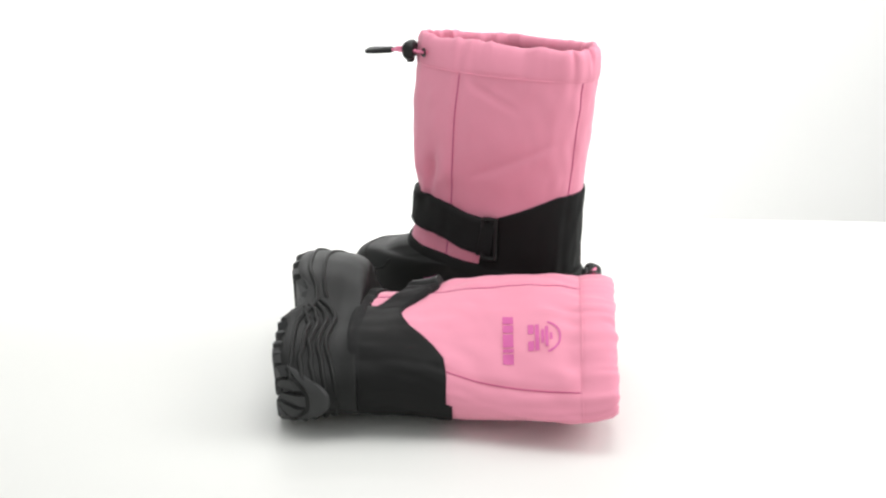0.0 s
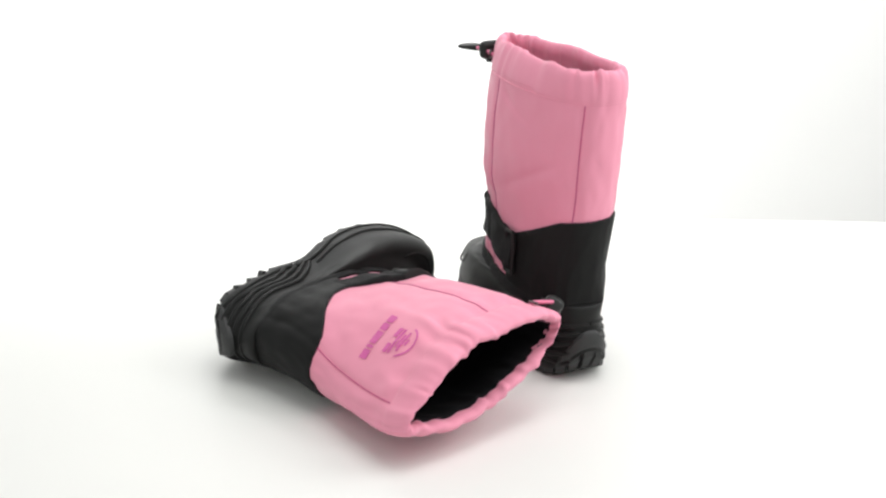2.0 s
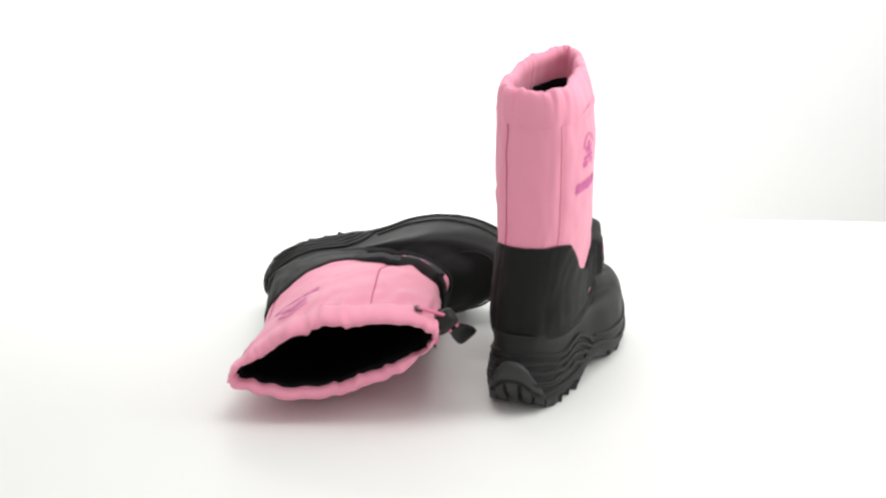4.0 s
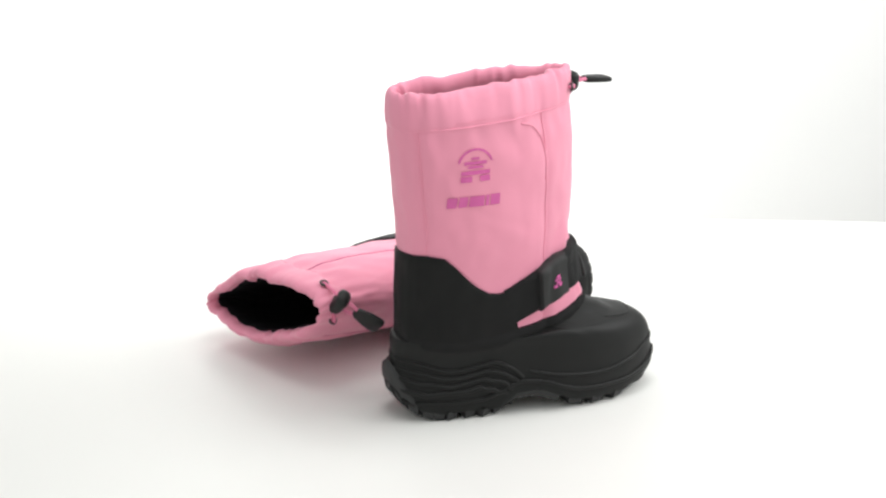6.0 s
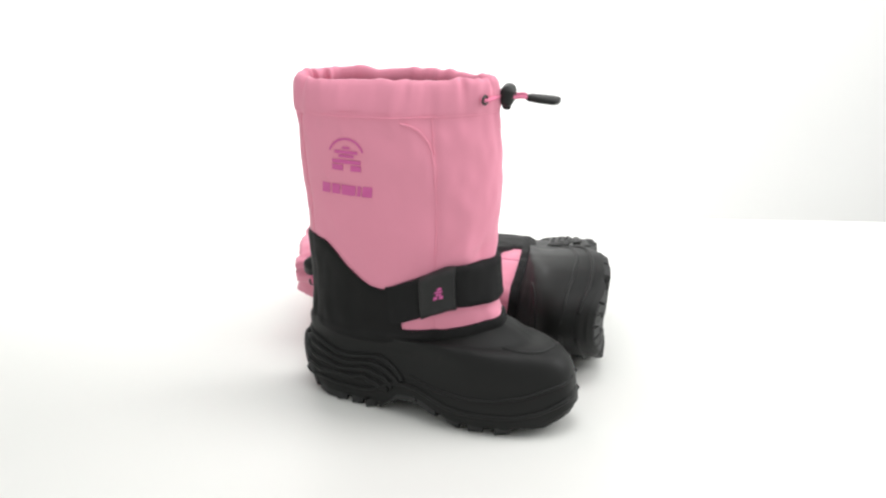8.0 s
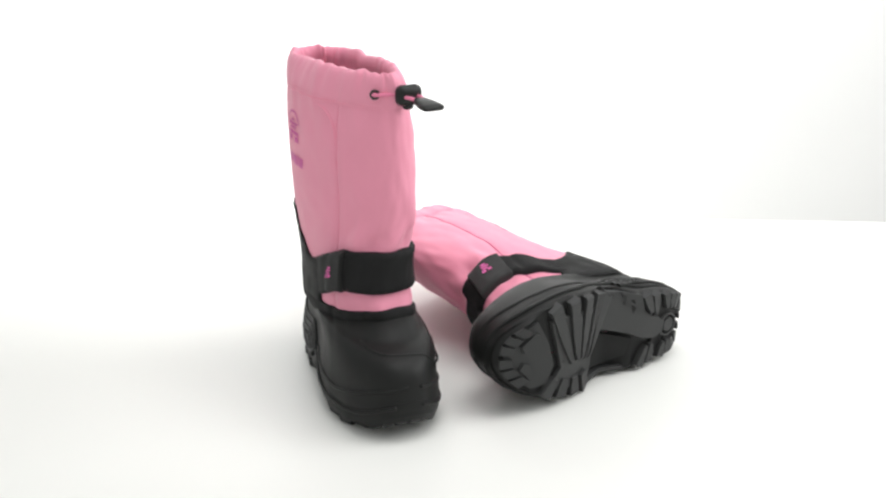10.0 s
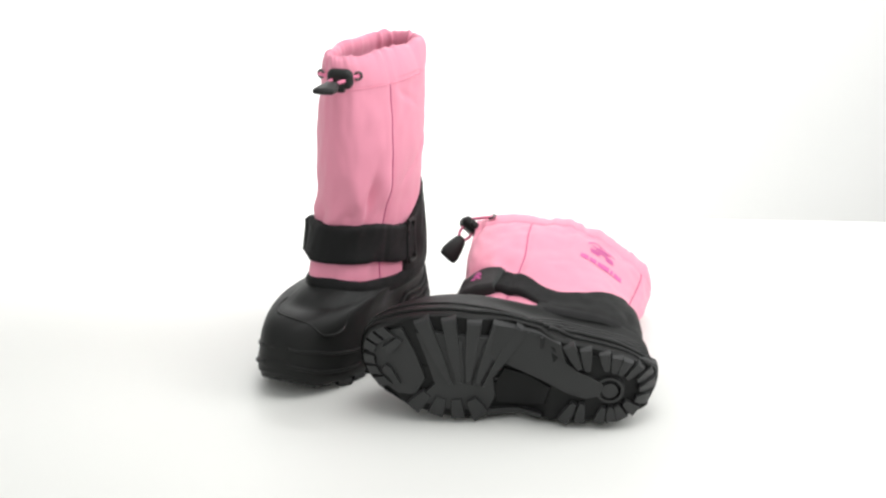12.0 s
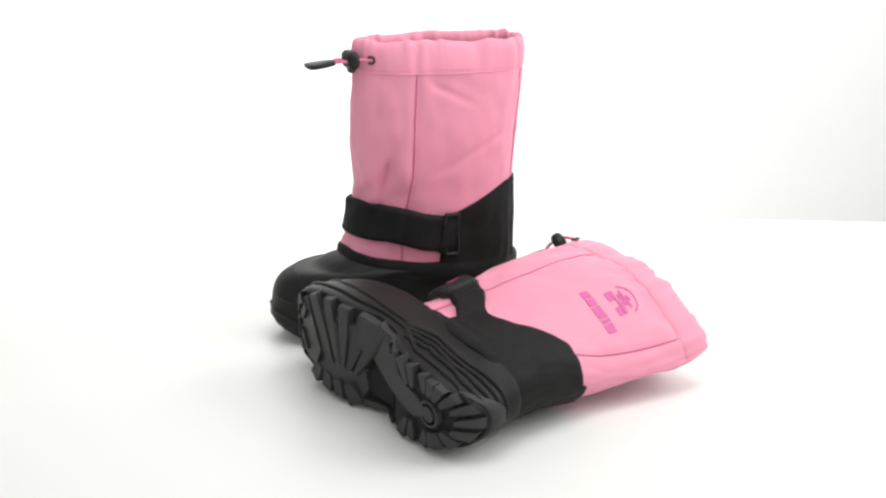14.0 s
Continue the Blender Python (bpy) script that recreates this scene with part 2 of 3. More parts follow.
def ring_angles(n):
    return [2 * math.pi * i / n for i in range(n)]


def build_boot(side, mouth, twist, sag, crush, tab_x, tab_way, label):
    TWIST[:] = radians(twist), sag, crush
    boot = new("winter_boot")
    tagged(boot, label, "boot", "pair of winter boots")

    def add(name, bm, mat, parent=None, text="", angle=40):
        return part(name, bm, mat, parent or boot, text, side, angle)

    def foot_z(a):
        return opening_z(bare(a, 0.065).x) - 0.001

    # shaft
    bm = bmesh.new()
    N = 180
    rings = []
    for k in range(64):
        s = k / 63
        rings.append([side_of(a, foot_z(a) + (collar_z(bare(a, 0.2).x) + 0.004 - foot_z(a)) * s) for a in ring_angles(N)])
    loft(bm, rings)
    add("shaft", bm, PINK, text="padded pink nylon shaft", angle=60)

    # gathered collar: outside, rolled rim, inside
    def rim(a, s, drop, inset):
        z0 = collar_z(bare(a, 0.24).x)
        b = side_of(a, min(0.2799, z0 + 0.0))
        n = Vector((b.x + 0.006, b.y * 4.5, 0)).normalized()
        gather = noise.noise((3.6 * math.cos(a) + side, 3.6 * math.sin(a), 3.0 + 25 * drop)) + 0.5 * s * s * noise.noise((8 * math.cos(a), 8 * math.sin(a), 7.0 + side + 40 * drop))
        crease = -0.0022 * max(0.0, noise.noise((8 * math.cos(a) + 3, 8 * math.sin(a), side * 2.0)) - 0.12) * 3
        g = 0.0014 * gather * s + crease * s ** 3
        lip = (0.0022 * noise.noise((3.2 * math.cos(a), 3.2 * math.sin(a), 11.0 + side)) + 0.0016 * noise.noise((9 * math.cos(a), 9 * math.sin(a), 5.0 + side))) * s * s
        blunt = (1 - crush) * sstep(-0.03, -0.075, b.x)
        squeeze = Vector((b.x * s * (0.03 * blunt - 0.02 * (1 - crush)), (b.y - 0.024 * crush) * (mouth - 1) * s * (1 - 0.75 * blunt), 0))
        return b + squeeze + n * (g - inset) + Vector((0, 0, drop + lip))

    bm = bmesh.new()
    prof = [(0.0, -0.003, 0.0015), (0.05, -0.0005, -0.0004), (0.25, 0.004, -0.0016), (0.5, 0.011, -0.0021), (0.8, 0.019, -0.0021), (0.97, 0.0240, -0.0012),
            (1.0, 0.0272, 0.0010), (1.0, 0.0278, 0.0034), (1.0, 0.0262, 0.0058), (0.97, 0.0225, 0.0072), (0.95, 0.0180, 0.0078), (0.92, 0.0150, 0.0070)]
    if not crush:
        prof += [(0.85, 0.011, 0.0074), (0.75, 0.005, 0.0078), (0.6, -0.001, 0.0082)]
    M = 240
    loft(bm, [[rim(a, *q) for a in ring_angles(M)] for q in prof])
    add("collar", bm, PINK, text="gathered pink drawstring collar", angle=70)

    bm = bmesh.new()
    rings = [[rim(a, *q) for a in ring_angles(160)] for q in (((0.95, 0.0180, 0.0062), (0.94, 0.0185, 0.0080), (0.9, 0.0165, 0.0096), (0.7, 0.008, 0.0100), (0.45, -0.002, 0.0095)) if crush else ((0.65, 0.001, 0.0065), (0.6, 0.0005, 0.0090), (0.45, -0.006, 0.0098)))]
    for z in (0.220, 0.19, 0.15, 0.11, 0.075):
        rings.append([side_of(a, z, -0.0085 - (0.0012 * noise.noise((3 * math.cos(a), 3 * math.sin(a), z * 40)))) for a in ring_angles(160)])
    loft(bm, rings, cap1=True)
    add("lining", bm, FELT, text="black felt lining")

    # seams
    for inner in (False, True):
        bm = bmesh.new()
        pts = [at_x(lerp(z, *SEAM_X), z, 0.0002, inner) for z in np.linspace(0.066, collar_z(0.035), 46)]
        tube(bm, pts, 0.00065, 6)
        add("seam", bm, PINK if side < 0 and not inner else PINK_SEAM)
        bm = bmesh.new()
        pts = [at_x(back_seam_x(z), z, 0.0002, inner) for z in np.linspace(0.12, collar_z(-0.066), 40)]
        tube(bm, pts, 0.0006, 6)
        add("seam", bm, PINK if side < 0 and not inner else PINK_SEAM)
    bm = bmesh.new()
    tube(bm, [side_of(a, collar_z(bare(a, 0.24).x) + 0.0005, 0.0002) for a in np.linspace(-math.pi, math.pi, 150)], 0.0006, 6)
    add("collar_seam", bm, PINK)
    if side < 0:
        bm = bmesh.new()
        pts = spline([(0.0355, 0, 0.19), (0.0345, 0, 0.208), (0.0300, 0, 0.225), (0.020, 0, 0.2365), (0.008, 0, 0.2405)], 10)
        tube(bm, [at_x(p.x - 0.0015, p.z, 0.0001) for p in pts], 0.0010, 6)
        add("quilt_seam", bm, PINK)

    # heel panel
    def panel_top(ph):
        p = bare(ph, 0.12)
        outer = lerp(p.x, [-0.079, -0.068, -0.056, -0.046, -0.036, -0.026, -0.016, -0.008, 0.004, 0.02], [0.140, 0.141, 0.139, 0.130, 0.1195, 0.1105, 0.1045, 0.103, 0.104, 0.108])
        inner = lerp(p.x, [-0.079, -0.06, -0.03, 0.0, 0.03], [0.140, 0.137, 0.123, 0.111, 0.106])
        return outer - 0.005 * crush if math.sin(ph) > 0 else inner

    def panel_low(ph):
        return opening_z(bare(ph, 0.065).x) - 0.004

    bm = bmesh.new()
    patch(bm, ang_of_x(0.010, 0.09), 2 * math.pi + ang_of_x(0.002, 0.09, True), panel_low, panel_top, 0.0022, 150, 24)
    add("heel_panel", bm, CLOTH, text="black coated fabric heel panel", angle=60)

    # binding between shaft and foot
    bm = bmesh.new()
    rings = []
    for dz, off in ((-0.006, 0.001), (-0.003, 0.0030), (0.001, 0.0036), (0.005, 0.0030), (0.0072, 0.0018), (0.0078, -0.001)):
        rings.append([side_of(a, opening_z(bare(a, 0.065).x) + dz, off * (0.68 + 0.32 * sstep(-0.04, 0.02, bare(a, 0.065).x))) for a in ring_angles(140)])
    loft(bm, rings)
    add("binding", bm, WEB, text="black fabric binding")

    # strap from the outer side over the front to the buckle on the inner side
    def strap_mid(ph):
        x = bare(ph, 0.10).x
        if ph > 0:
            return lerp(x, [0.0, 0.027, 0.049, 0.078], [0.0885, 0.1, 0.1095, 0.113]) + 0.006 * crush * sstep(0.0, 0.03, x)
        return lerp(x, [-0.01, 0.02, 0.05, 0.078], [0.0945, 0.100, 0.109, 0.113])

    p_root, p_end = ang_of_x(0.000, 0.085), ang_of_x(-0.002, 0.09, True)
    bm = bmesh.new()
    patch(bm, p_root, p_end, lambda a: strap_mid(a) - 0.0165, lambda a: strap_mid(a) + 0.0165 - 0.006 * crush, lambda a: 0.0026 + 0.0032 * sstep(p_root, p_root - 0.35, a), 130, 12)
    strap = add("strap", bm, WEB, text="black hook-and-loop ankle strap", angle=60)
    bm = bmesh.new()
    patch(bm, ang_of_x(tab_x, 0.10), ang_of_x(tab_x + 0.0265, 0.105), lambda a: strap_mid(a) - 0.0172, lambda a: strap_mid(a) + 0.0168 - 0.006 * crush, 0.0100 - 0.001 * crush, 24, 12)
    tab = add("strap_tab", bm, TAB, strap, "charcoal rubberised strap end", angle=60)
    bm = bmesh.new()
    for dx, dz, w, h in ((0, 0.0042, 0.003, 0.0018), (-0.0002, 0.0018, 0.0052, 0.0014), (0.0002, -0.0005, 0.0036, 0.0016), (-0.0019, -0.0030, 0.0026, 0.0024), (0.0021, -0.0030, 0.0026, 0.0024)):
        c = [at_x(tab_x + 0.0145 + dx + sx * w / 2, strap_mid(ang_of_x(tab_x + 0.0145, 0.105)) + dz + sz * h / 2 + 0.35 * (dx + sx * w / 2), 0.0103 - 0.001 * crush) for sx, sz in ((-1, -1), (1, -1), (1, 1), (-1, 1))]
        bm.faces.new([bm.verts.new(p) for p in c])
    r = bmesh.ops.extrude_face_region(bm, geom=bm.faces[:])
    for v in r["geom"]:
        if isinstance(v, bmesh.types.BMVert):
            v.co.y += 0.0003
    add("emblem", bm, PRINT, strap, "small magenta emblem")

    flat = 1.0 if side < 0 else 0.62   # pressed against the table on the lying boot
    # buckle on the inner side: a flat ring through which the strap folds
    bm = bmesh.new()
    for dx in (-0.0055, 0.0065):
        tube(bm, [at_x(-0.006 + dx + 0.25 * k * 0.004, 0.0965 + 0.0185 * k, flat * 0.0052, True) for k in (-1, -0.6, 0, 0.6, 1)], 0.0019, 8, False)
    for k in (-1, 1):
        tube(bm, [at_x(-0.006 + dx + 0.001 * k, 0.0965 + 0.0185 * k, flat * 0.0052, True) for dx in (-0.0055, 0.0005, 0.0065)], 0.0019, 8, False)
    add("buckle", bm, PLASTIC, text="black plastic strap ring")
    bm = bmesh.new()
    patch(bm, ang_of_x(0.005, 0.09, True), ang_of_x(-0.010, 0.09, True), lambda a: 0.0795, lambda a: 0.1115, flat * 0.0072, 10, 6)
    add("strap_fold", bm, WEB, strap)

    # rubber foot
    bm = bmesh.new()
    rings = [[shell_point(a, v) for a in ring_angles(160)] for v in [j / 34 for j in range(35)]]
    loft(bm, rings)
    foot = add("rubber_foot", bm, RUBBER, text="black moulded rubber foot", angle=50)

    # moulded waves on both sides of the heel
    for inner in (False, True):
        for k in range(4):
            bm = bmesh.new()
            ridge(bm, [(-0.0835, 0.050 - 0.008 * k), (-0.066, 0.045 - 0.0075 * k), (-0.044, 0.0385 - 0.0055 * k), (-0.022, 0.041 - 0.0055 * k), (-0.006 - 0.002 * k, 0.0425 - 0.0068 * k), (0.008 - 0.003 * k, 0.036 - 0.0055 * k), (0.016 - 0.004 * k, 0.028 - 0.0035 * k)], inner, 0.0021, 0.0003)
            add("wave", bm, RUBBER, foot)
        bm = bmesh.new()
        ridge(bm, [(-0.083, 0.018), (-0.055, 0.0125), (-0.02, 0.0145), (0.003, 0.024), (0.02, 0.0265), (0.05, 0.0165), (0.08, 0.0125), (0.115, 0.0165), (0.142, 0.025), (0.1505, 0.029)], inner, 0.0017, 0.0004)
        add("midsole_line", bm, RUBBER, foot)
        bm = bmesh.new()
        ridge(bm, [(0.018, 0.034), (0.05, 0.0285), (0.085, 0.0270), (0.115, 0.031), (0.140, 0.038), (0.1500, 0.042)], inner, 0.0015, 0.0002)
        add("toe_line", bm, RUBBER, foot)
    bm = bmesh.new()
    arc = [(0.096, 0.030), (0.113, 0.029), (0.127, 0.020), (0.1315, 0.0), (0.127, -0.020), (0.113, -0.029), (0.096, -0.030)]
    pts = []
    for q in spline([(x, y, 0) for x, y in arc], 10):
        d = (SHELL[..., 0] - q.x) ** 2 + (SHELL[..., 1] - q.y) ** 2 + np.where(SHELL[..., 2] > 0.048, 0, 1)
        i, j = np.unravel_index(np.argmin(d), d.shape)
        pts.append(Vector((q.x, q.y, SHELL[i, j, 2] - 0.0002)))
    tube(bm, soften(pts, 4), 0.0011, 8)
    add("toe_overlay", bm, RUBBER, foot)

    # outsole: body, bed, plates and lugs
    A = ring_angles(140)
    bm = bmesh.new()
    rings = [[Vector((*outline(a, 0.95).xy, sole_z(outline(a).x) + 0.0056)) for a in A]]
    rings.append([Vector((*outline(a, 1, -0.001).xy, sole_z(outline(a).x) + 0.0056 - 0.0046 * sstep(0.112, 0.135, outline(a).x))) for a in A])
    for grow, dz in ((0.0005, 0.0058), (0.0016, 0.008), (0.0018, 0.013), (0.0008, 0.0165), (-0.002, 0.017)):
        rings.append([Vector((*outline(a, 1, grow).xy, sole_z(outline(a).x) + dz)) for a in A])
    loft(bm, rings)
    sole = add("outsole", bm, RUBBER, text="black and charcoal lugged rubber outsole", angle=50)
    bm = bmesh.new()
    loft(bm, [[Vector((*outline(a, k).xy, sole_z(outline(a).x) + 0.0054)) for a in A] for k in (0.01, 0.3, 0.6, 0.85, 0.97)])
    add("tread_bed", bm, BED, sole)

    def slab(name, poly, low, high, mat, parent, shrink=0.86):
        """A block of the tread that follows the sole's curve."""
        bm = bmesh.new()
        c = sum((Vector((*p, 0)) for p in poly), Vector()) / len(poly)
        rings = []
        for k, h in ((1.0, high), ((1 + shrink) / 2, low + 0.0012), (shrink, low)):
            rings.append([Vector((c.x + (p[0] - c.x) * k, c.y + (p[1] - c.y) * k, sole_z(p[0]) + h)) for p in poly])
        loft(bm, rings, cap1=True)
        add(name, bm, mat, parent, angle=30)

    def edge_y(x, s):
        """The sole's edge on the outer (1) or inner (-1) side."""
        best = min((outline(s * math.pi * k / 160) for k in range(161)), key=lambda p: abs(p.x - x))
        return best.y

    def wedge(name, edge, centre, reach, w0, w1, low=0.0):
        e, c = Vector(edge), Vector(centre)
        tip = c + (e - c) * reach
        n = (c - e).normalized()
        n = Vector((-n.y, n.x))
        mid = e.lerp(tip, 0.55)
        poly = [e + n * w0, mid + n * (w0 * 0.72 + w1 * 0.28), tip + n * w1, tip - n * w1, mid - n * (w0 * 0.72 + w1 * 0.28), e - n * w0]
        slab(name, [tuple(p) for p in poly], low, 0.0075, SOLE, sole, 0.88)

    # forefoot: broad blades that fan out from a point near the inner edge
    fan = (0.064, -0.032)
    for x, w in ((0.104, 0.0066), (0.082, 0.0062), (0.061, 0.0062), (0.040, 0.0064), (0.022, 0.0060)):
        wedge("blade", (x, edge_y(x, 1) + 0.0006), fan, 0.30, w, 0.0019)
    for x in (0.0935, 0.0715, 0.0505, 0.031):
        wedge("rib", (x, edge_y(x, 1) - 0.016), fan, 0.36, 0.0013, 0.0010, 0.0006)
    for x, w in ((0.107, 0.0066), (0.088, 0.0068), (0.069, 0.0058), (0.050, 0.0070)):
        wedge("blade", (x, edge_y(x, -1) - 0.0006), (0.076, 0.010), 0.62, w, 0.0040)
    for k in range(7):
        t = -0.75 + 1.5 * k / 6
        p = (fan[0] + 0.034 * math.sin(t), fan[1] + 0.040 * math.cos(t))
        slab("stud", [(p[0] + 0.0013 * math.cos(u), p[1] + 0.0013 * math.sin(u)) for u in ring_angles(8)], 0.0014, 0.004, SOLE, sole, 0.8)
    slab("fore_plate", [(0.026, edge_y(0.026, 1) - 0.010), (0.058, edge_y(0.058, 1) - 0.013), (0.090, edge_y(0.090, 1) - 0.012), (0.108, edge_y(0.108, 1) - 0.010), (0.099, 0.016), (0.090, -0.008),
                        (0.101, -0.020), (0.110, edge_y(0.110, -1) + 0.006), (0.075, edge_y(0.075, -1) + 0.006), (0.045, edge_y(0.045, -1) + 0.005), (0.040, -0.020), (0.044, 0.006)], 0.0017, 0.0070, SOLE, sole, 0.97)
    slab("toe_plate", [tuple(outline(t, 1.0, -0.005).xy) for t in np.linspace(-0.78, 0.78, 13)] + [(0.106, 0.018), (0.097, -0.004), (0.104, -0.020)], 0.0030, 0.0070, SOLE, sole, 0.97)
    # toe: rim blocks and two chevrons
    for k in range(6):
        a0 = -0.62 + 1.24 * k / 6 + 0.02
        edge = [outline(a0 + 0.165 * q / 4, 1.0, -0.0008) for q in range(5)]
        ins = [Vector((p.x - 0.010, (p.y - foot_mid(p.x)) * 0.78 + foot_mid(p.x), 0)) for p in reversed(edge)]
        slab("toe_lug", [tuple(p.xy) for p in edge + ins], 0.0, 0.0075, SOLE, sole, 0.92)
    for s in (1, -1):
        m0 = foot_mid(0.12)
        slab("chevron", [(0.131, m0 + s * 0.004), (0.134, m0 + s * 0.010), (0.122, m0 + s * 0.022), (0.117, m0 + s * 0.019), (0.126, m0 + s * 0.006)], 0.0008, 0.006, SOLE, sole, 0.9)
    # shank along the outer edge, and the sunken arch
    oy = [edge_y(x, 1) for x in (-0.004, 0.01, 0.025, 0.045)]
    slab("shank", [(-0.008, oy[0]), (0.010, oy[1]), (0.025, oy[2]), (0.047, oy[3]), (0.052, 0.018), (0.036, 0.011), (0.018, 0.006), (0.0, 0.001), (-0.016, -0.006), (-0.032, -0.010), (-0.044, -0.006),
                   (-0.046, 0.004), (-0.036, 0.010), (-0.024, 0.014), (-0.014, 0.021)], 0.0010, 0.0075, SOLE, sole, 0.97)
    for k in range(6):
        x = 0.006 + 0.0052 * k
        slab("shank_rib", [(x, edge_y(x, 1) - 0.001), (x + 0.0026, edge_y(x, 1) - 0.001), (x + 0.0026, edge_y(x, 1) - 0.011), (x, edge_y(x, 1) - 0.011)], -0.0004, 0.003, SOLE, sole, 0.9)
    slab("arch_inset", [(-0.004, -0.003), (0.016, 0.001), (0.036, 0.006), (0.044, -0.010), (0.040, -0.026), (0.014, -0.027), (0.0, -0.020)], 0.0040, 0.0062, BED, sole, 0.94)
    slab("inner_rail", [(0.002, edge_y(0.002, -1)), (0.022, edge_y(0.022, -1)), (0.046, edge_y(0.046, -1)), (0.046, edge_y(0.046, -1) + 0.006), (0.022, edge_y(0.022, -1) + 0.004), (0.002, edge_y(0.002, -1) + 0.004)], 0.0018, 0.0075, SOLE, sole, 0.97)
    slab("heel_plate", [tuple(outline(t, 1.0, -0.004).xy) for t in np.linspace(2.05, 2 * math.pi - 2.05, 21)] + [(-0.030, -0.012), (-0.040, 0.0), (-0.030, 0.012)], 0.0034, 0.0070, BED, sole, 0.97)
    # heel: blocks round a disc
    hub = (-0.050, 0.0)
    for k in range(11):
        a = math.radians(76 + 208 * k / 10)
        p = min((outline(2 * math.pi * q / 200, 1.0, 0.0008) for q in range(200)), key=lambda v: abs((math.atan2(v.y - hub[1], v.x - hub[0]) - a + math.pi) % (2 * math.pi) - math.pi))
        wedge("heel_lug", tuple(p.xy), hub, 0.50 if abs(math.sin(a)) > 0.5 else 0.62, 0.0047, 0.0021)
    for x, s in ((-0.028, 1), (-0.014, 1), (-0.028, -1), (-0.014, -1)):
        wedge("heel_lug", (x, edge_y(x, s) + s * 0.0008), (-0.034 if s > 0 else -0.030, 0.0), 0.42, 0.0050, 0.0022)
    slab("heel_disc", [(hub[0] + 0.0068 * math.cos(t), 0.0068 * math.sin(t)) for t in ring_angles(24)], 0.0004, 0.0065, SOLE, sole, 0.92)
    bm = bmesh.new()
    loft(bm, [[Vector((hub[0] + r * math.cos(t), r * math.sin(t), z)) for t in ring_angles(28)] for r, z in ((0.0088, 0.006), (0.0090, 0.0012), (0.0112, 0.0012), (0.0118, 0.006))])
    add("heel_ring", bm, SOLE, sole)
    # heel badge at the back
    bm = bmesh.new()
    def badge(t, v):
        """A half-moon plate, upright at the heel's back."""
        low = sole_z(outline(math.pi + t).x) + 0.0084
        top = low + 0.001 + 0.0145 * math.cos(t / 0.62 * math.pi / 2) ** 0.6
        lean = 0.0036 * (1 - abs(2 * v - 1) ** 6)
        return outline(math.pi + t, 1, lean) + Vector((0, 0, low + (top - low) * v))

    pts = [[badge(t, v) for t in np.linspace(-0.615, 0.615, 19)] for v in (0, 0.05, 0.15, 0.5, 0.85, 0.95, 1)]
    loft(bm, pts, closed=False)
    add("heel_badge", bm, SOLE, foot)

    # drawstring: eyelets, cord, lock and pull
    eyes = [rim(ph, 0.6, 0.012, -0.0042) for ph in (0.5, -0.5)]
    for e in eyes:
        bm = bmesh.new()
        n = Vector((e.x, e.y * 3, 0)).normalized()
        u = n.cross(Vector((0, 0, 1)))
        ringc = [e + (u * math.cos(t) + Vector((0, 0, 1)) * math.sin(t)) * 0.0031 + n * 0.0006 for t in np.linspace(0, 2 * math.pi, 21)]
        tube(bm, ringc, 0.0011, 6, False)
        add("eyelet", bm, METAL, text="small dark metal eyelet")
    lock = rim(-0.12, 0.6, 0.012, -0.0090)
    way = Vector(tab_way).normalized()
    aside = way.cross(Vector((0, 0, 1))).normalized()
    if aside.y < 0:
        aside = -aside
    tall = aside.cross(way)
    m = Matrix.Translation(lock) @ Matrix((way, aside, tall)).transposed().to_4x4()
    bm = bmesh.new()
    box(bm, (0.0115, 0.022, 0.0165), m=m, bevel=0.0055, seg=5)
    box(bm, (0.0065, 0.008, 0.006), (0, 0, 0.0085), m=m, bevel=0.002, seg=3)
    add("cord_lock", bm, PLASTIC, text="black plastic cord lock")
    bm = bmesh.new()
    for e, s in zip(eyes, (1, -1)):
        tube(bm, spline([e - Vector((0.003, 0, 0)), e + Vector((0.0025, 0, 0)), lock + aside * 0.0055 * s - way * 0.003, lock + aside * 0.0055 * s + way * 0.006,
                         lock + aside * 0.0050 * s + way * 0.012 + Vector((0, 0, 0.001)), lock + aside * 0.0018 * s + way * 0.018], 8), 0.0015, 8)
    add("cord", bm, PINK_CORD, text="pink elastic drawstring")
    bm = bmesh.new()
    loft(bm, [[m @ Vector((x, w * math.copysign(abs(math.cos(t)) ** 0.6, math.cos(t)), h * math.copysign(abs(math.sin(t)) ** 0.6, math.sin(t)))) for t in ring_angles(16)]
              for x, w, h in ((0.0145, 0.002, 0.0010), (0.0150, 0.0038, 0.0018), (0.018, 0.0058, 0.0028), (0.027, 0.0084, 0.0028), (0.035, 0.0096, 0.0026), (0.0395, 0.0090, 0.0023), (0.0412, 0.0065, 0.0012))], cap0=True, cap1=True)
    add("cord_pull", bm, PLASTIC, text="black rubber pull tab")

    # printed emblem and word, as plain shapes; read towards the toe on a right boot and towards the heel on a left one
    read = 1 if side < 0 else -1

    def print_shape(bm, s0, s1, t0, t1, lean=0.0):
        ns, ntt = max(1, int(abs(s1 - s0) / 0.0012)), max(1, int((t1 - t0) / 0.0015))
        rows = [[at_x(-0.0365 + read * (s0 + (s1 - s0) * i / ns + lean * (j / ntt)), t0 + (t1 - t0) * j / ntt, 0.0005) for i in range(ns + 1)] for j in range(ntt + 1)]
        loft(bm, rows, closed=False)

    bm = bmesh.new()
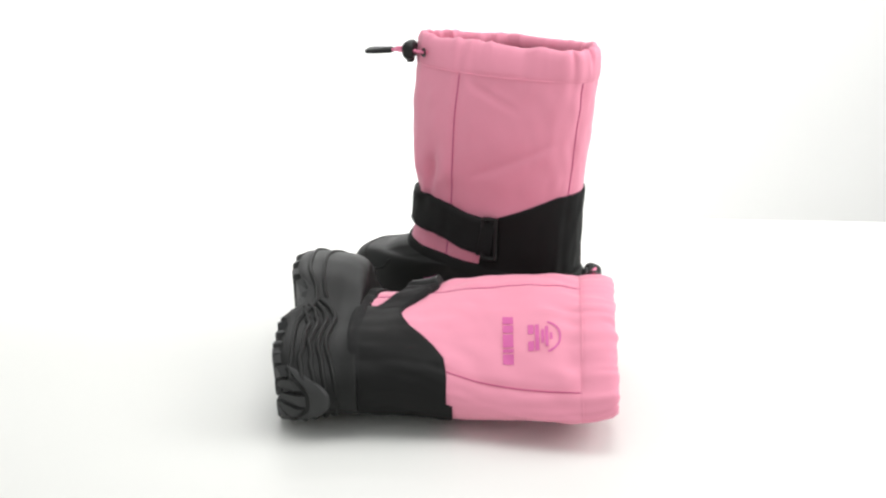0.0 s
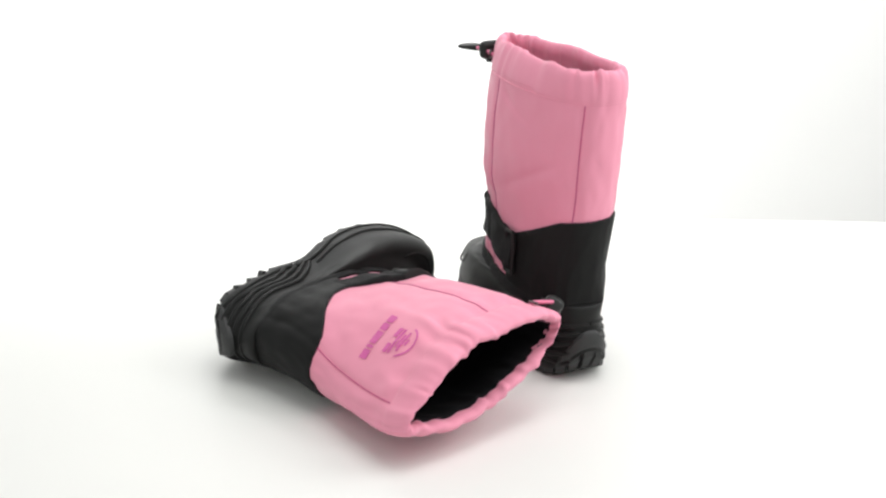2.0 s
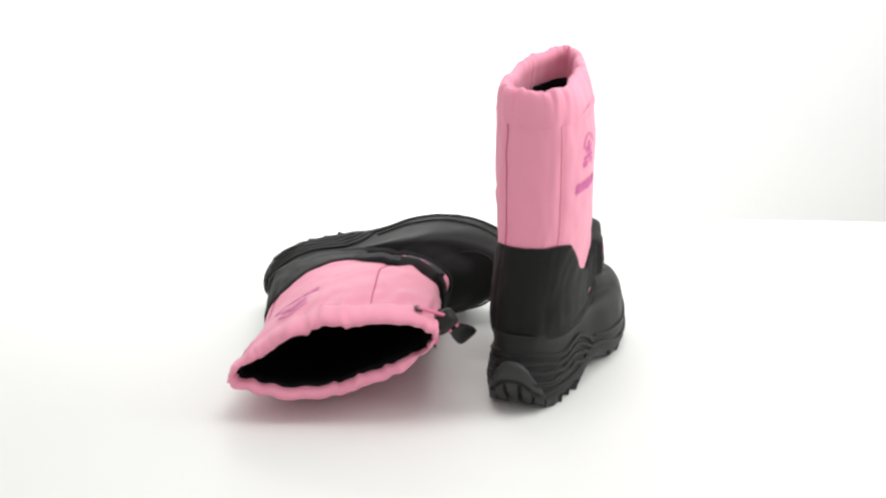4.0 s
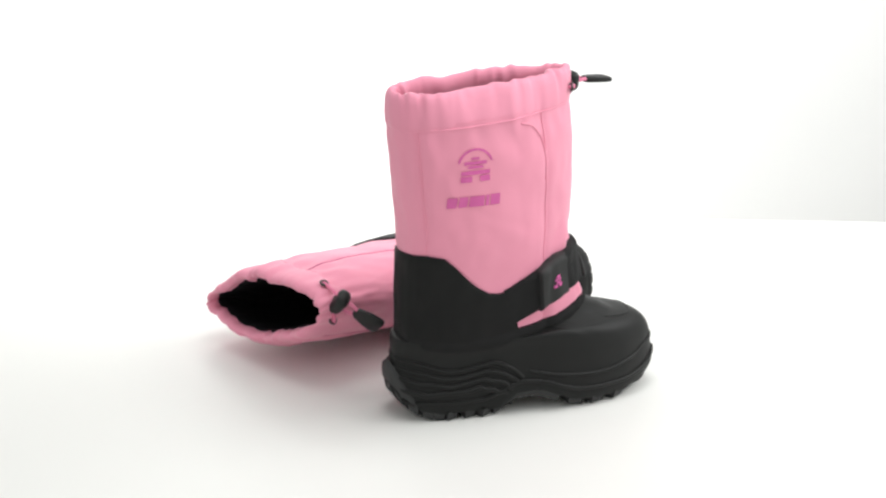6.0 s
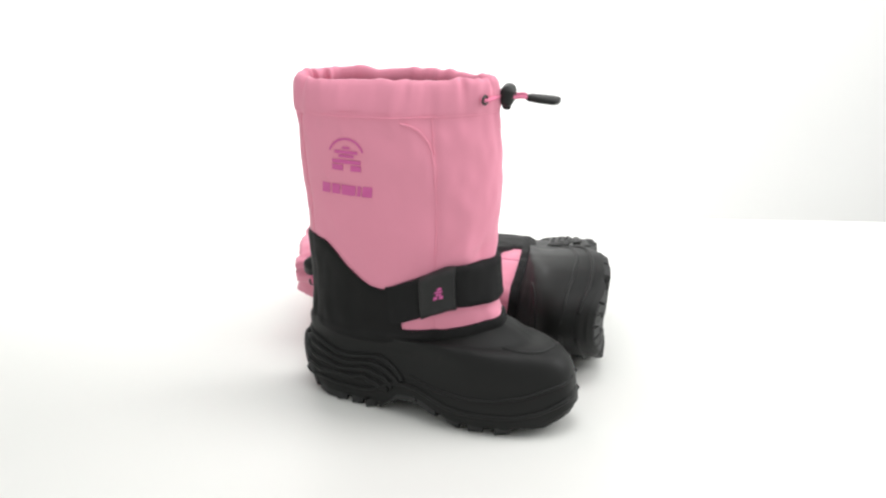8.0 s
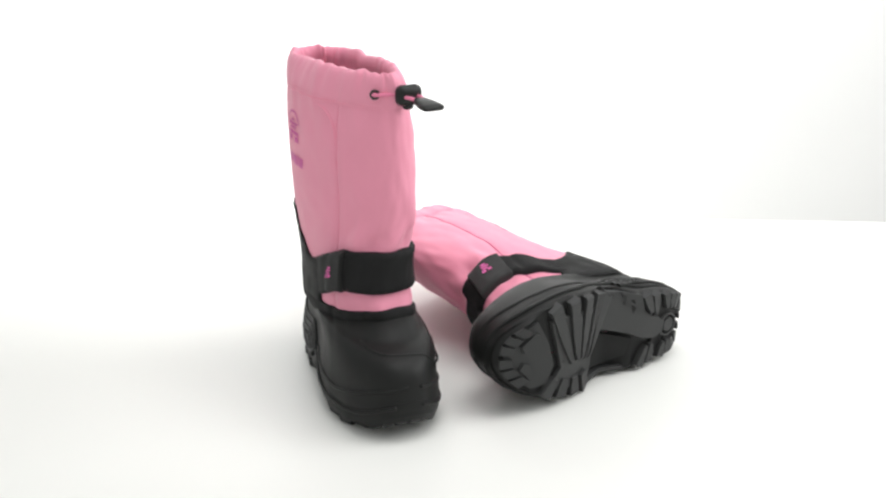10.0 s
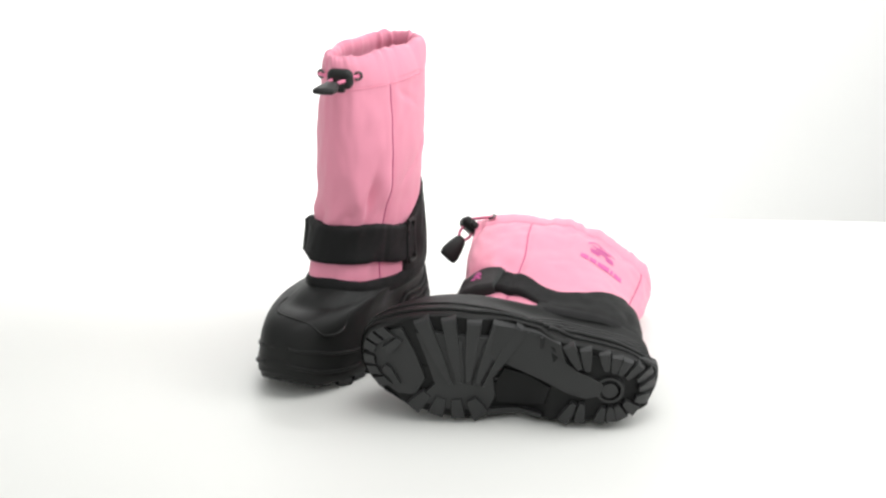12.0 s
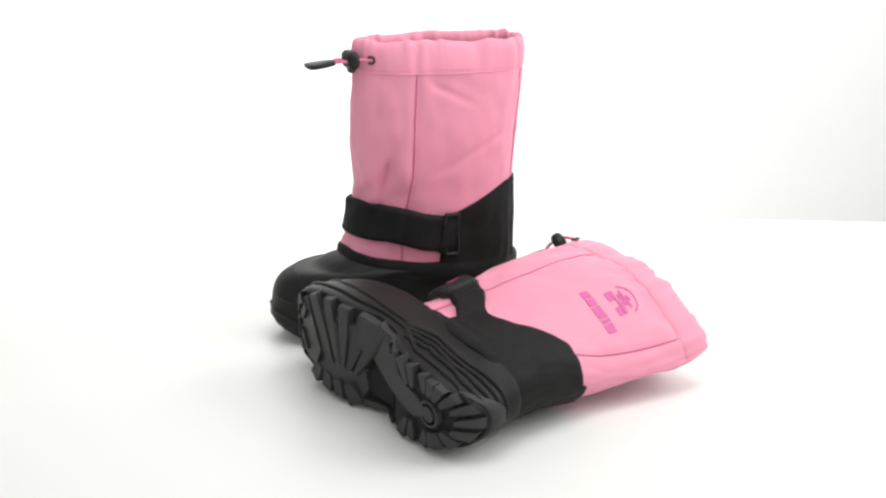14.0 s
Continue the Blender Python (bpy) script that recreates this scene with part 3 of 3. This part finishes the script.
    for s0, s1 in ((-0.0190, -0.0125), (-0.0113, -0.0053), (-0.0041, 0.0062), (0.0074, 0.0098), (0.0110, 0.0180)):
        print_shape(bm, s0 * 1.17, s1 * 1.17, 0.1805, 0.1890, 0.0008)
    add("printed_word", bm, PRINT, text="magenta printed brand word as blocks")
    bm = bmesh.new()
    for s0, s1, t0, t1 in ((-0.003, 0.003, 0.2180, 0.2200), (-0.009, 0.009, 0.2142, 0.2168), (-0.006, 0.006, 0.2110, 0.2134), (-0.011, 0.0115, 0.2062, 0.2094), (-0.0112, -0.0025, 0.2005, 0.2052), (0.0035, 0.0115, 0.2005, 0.2052)):
        print_shape(bm, s0 * 1.07, s1 * 1.07, t0, t1)
    ar = [[at_x(-0.0365 + r * math.cos(t), 0.2120 + 0.98 * r * math.sin(t), 0.0005) for t in np.linspace(0.30, math.pi - 0.30, 30)] for r in (0.0135, 0.0152)]
    loft(bm, ar, closed=False)
    add("printed_mark", bm, PRINT, text="magenta printed round mark")
    return boot


# ---- the place: white table and backdrop ----
def build_place():
    bm = bmesh.new()
    box(bm, (2.6, 1.75, 0.75), (0, -0.4548, -0.3751))
    t = part("table_top", bm, TABLE)
    t.matrix_world = pose(0, 0, 0, 0, 0, -1.38)
    tagged(t, "glossy white photo table top with soft shadows", "table", kind="structure")
    bm = bmesh.new()
    box(bm, (7.0, 7.0, 0.05), (0, -0.5, -0.777))
    f = part("floor", bm, FLOOR)
    tagged(f, "plain pale grey studio floor under the table", "floor", kind="structure")
    bm = bmesh.new()
    box(bm, (6.0, 0.04, 2.6), (0, 1.10, 0.546))
    w = part("wall_backdrop", bm, BACKDROP)
    w.matrix_world = pose(0, 0, 0, 0, 0, -1.38)
    tagged(w, "plain white studio wall behind the table", "wall", kind="structure")


build_place()
standing_boot = build_boot(-1, 0.76, 8.0, 0.0, 0.0, 0.028, (1.0, -0.15, -0.07), "pink nylon winter boot with black rubber foot, standing upright")
lying_boot = build_boot(1, 0.86, -14.0, -0.045, 1.0, 0.049, (0.48, -0.58, -0.66), "pink winter boot with black rubber foot, lying on its side")

# poses at the start; the table turns both clockwise about the origin
STANDING = pose(0.0420, 0.0757, 0.0, 0, 0, 157.5)
LYING = Matrix(((0.1051, -0.0332, 0.9939, -0.1385), (0.9941, -0.0218, -0.1058, -0.0753), (0.0252, 0.9992, 0.0307, 0.0378), (0, 0, 0, 1))) @ pose(-0.007, -0.0005, 0.0, -1.0, 4.0, 1.5)

TURN = [(0, 0.00), (0.5, 11.11), (1, 20.64), (1.5, 31.41), (2, 42.86), (2.5, 52.98), (3, 63.96), (3.5, 75.24), (4, 86.72), (4.5, 98.28), (5, 109.82), (5.5, 122.13), (6, 132.49), (6.5, 144.45), (7, 156.17), (7.5, 166.17), (8, 177.97), (8.5, 190.76), (9, 202.07), (9.5, 213.13), (10, 224.12), (10.5, 235.22), (11, 246.62), (11.5, 259.45), (12, 272.32), (12.5, 283.13), (13, 295.74), (13.5, 308.30), (14, 318.62)]


def motions():
    for thing, start in ((standing_boot, STANDING), (lying_boot, LYING)):
        walk(thing, [(t, pose(0, 0, 0, 0, 0, -a) @ start) for t, a in TURN])


motions()
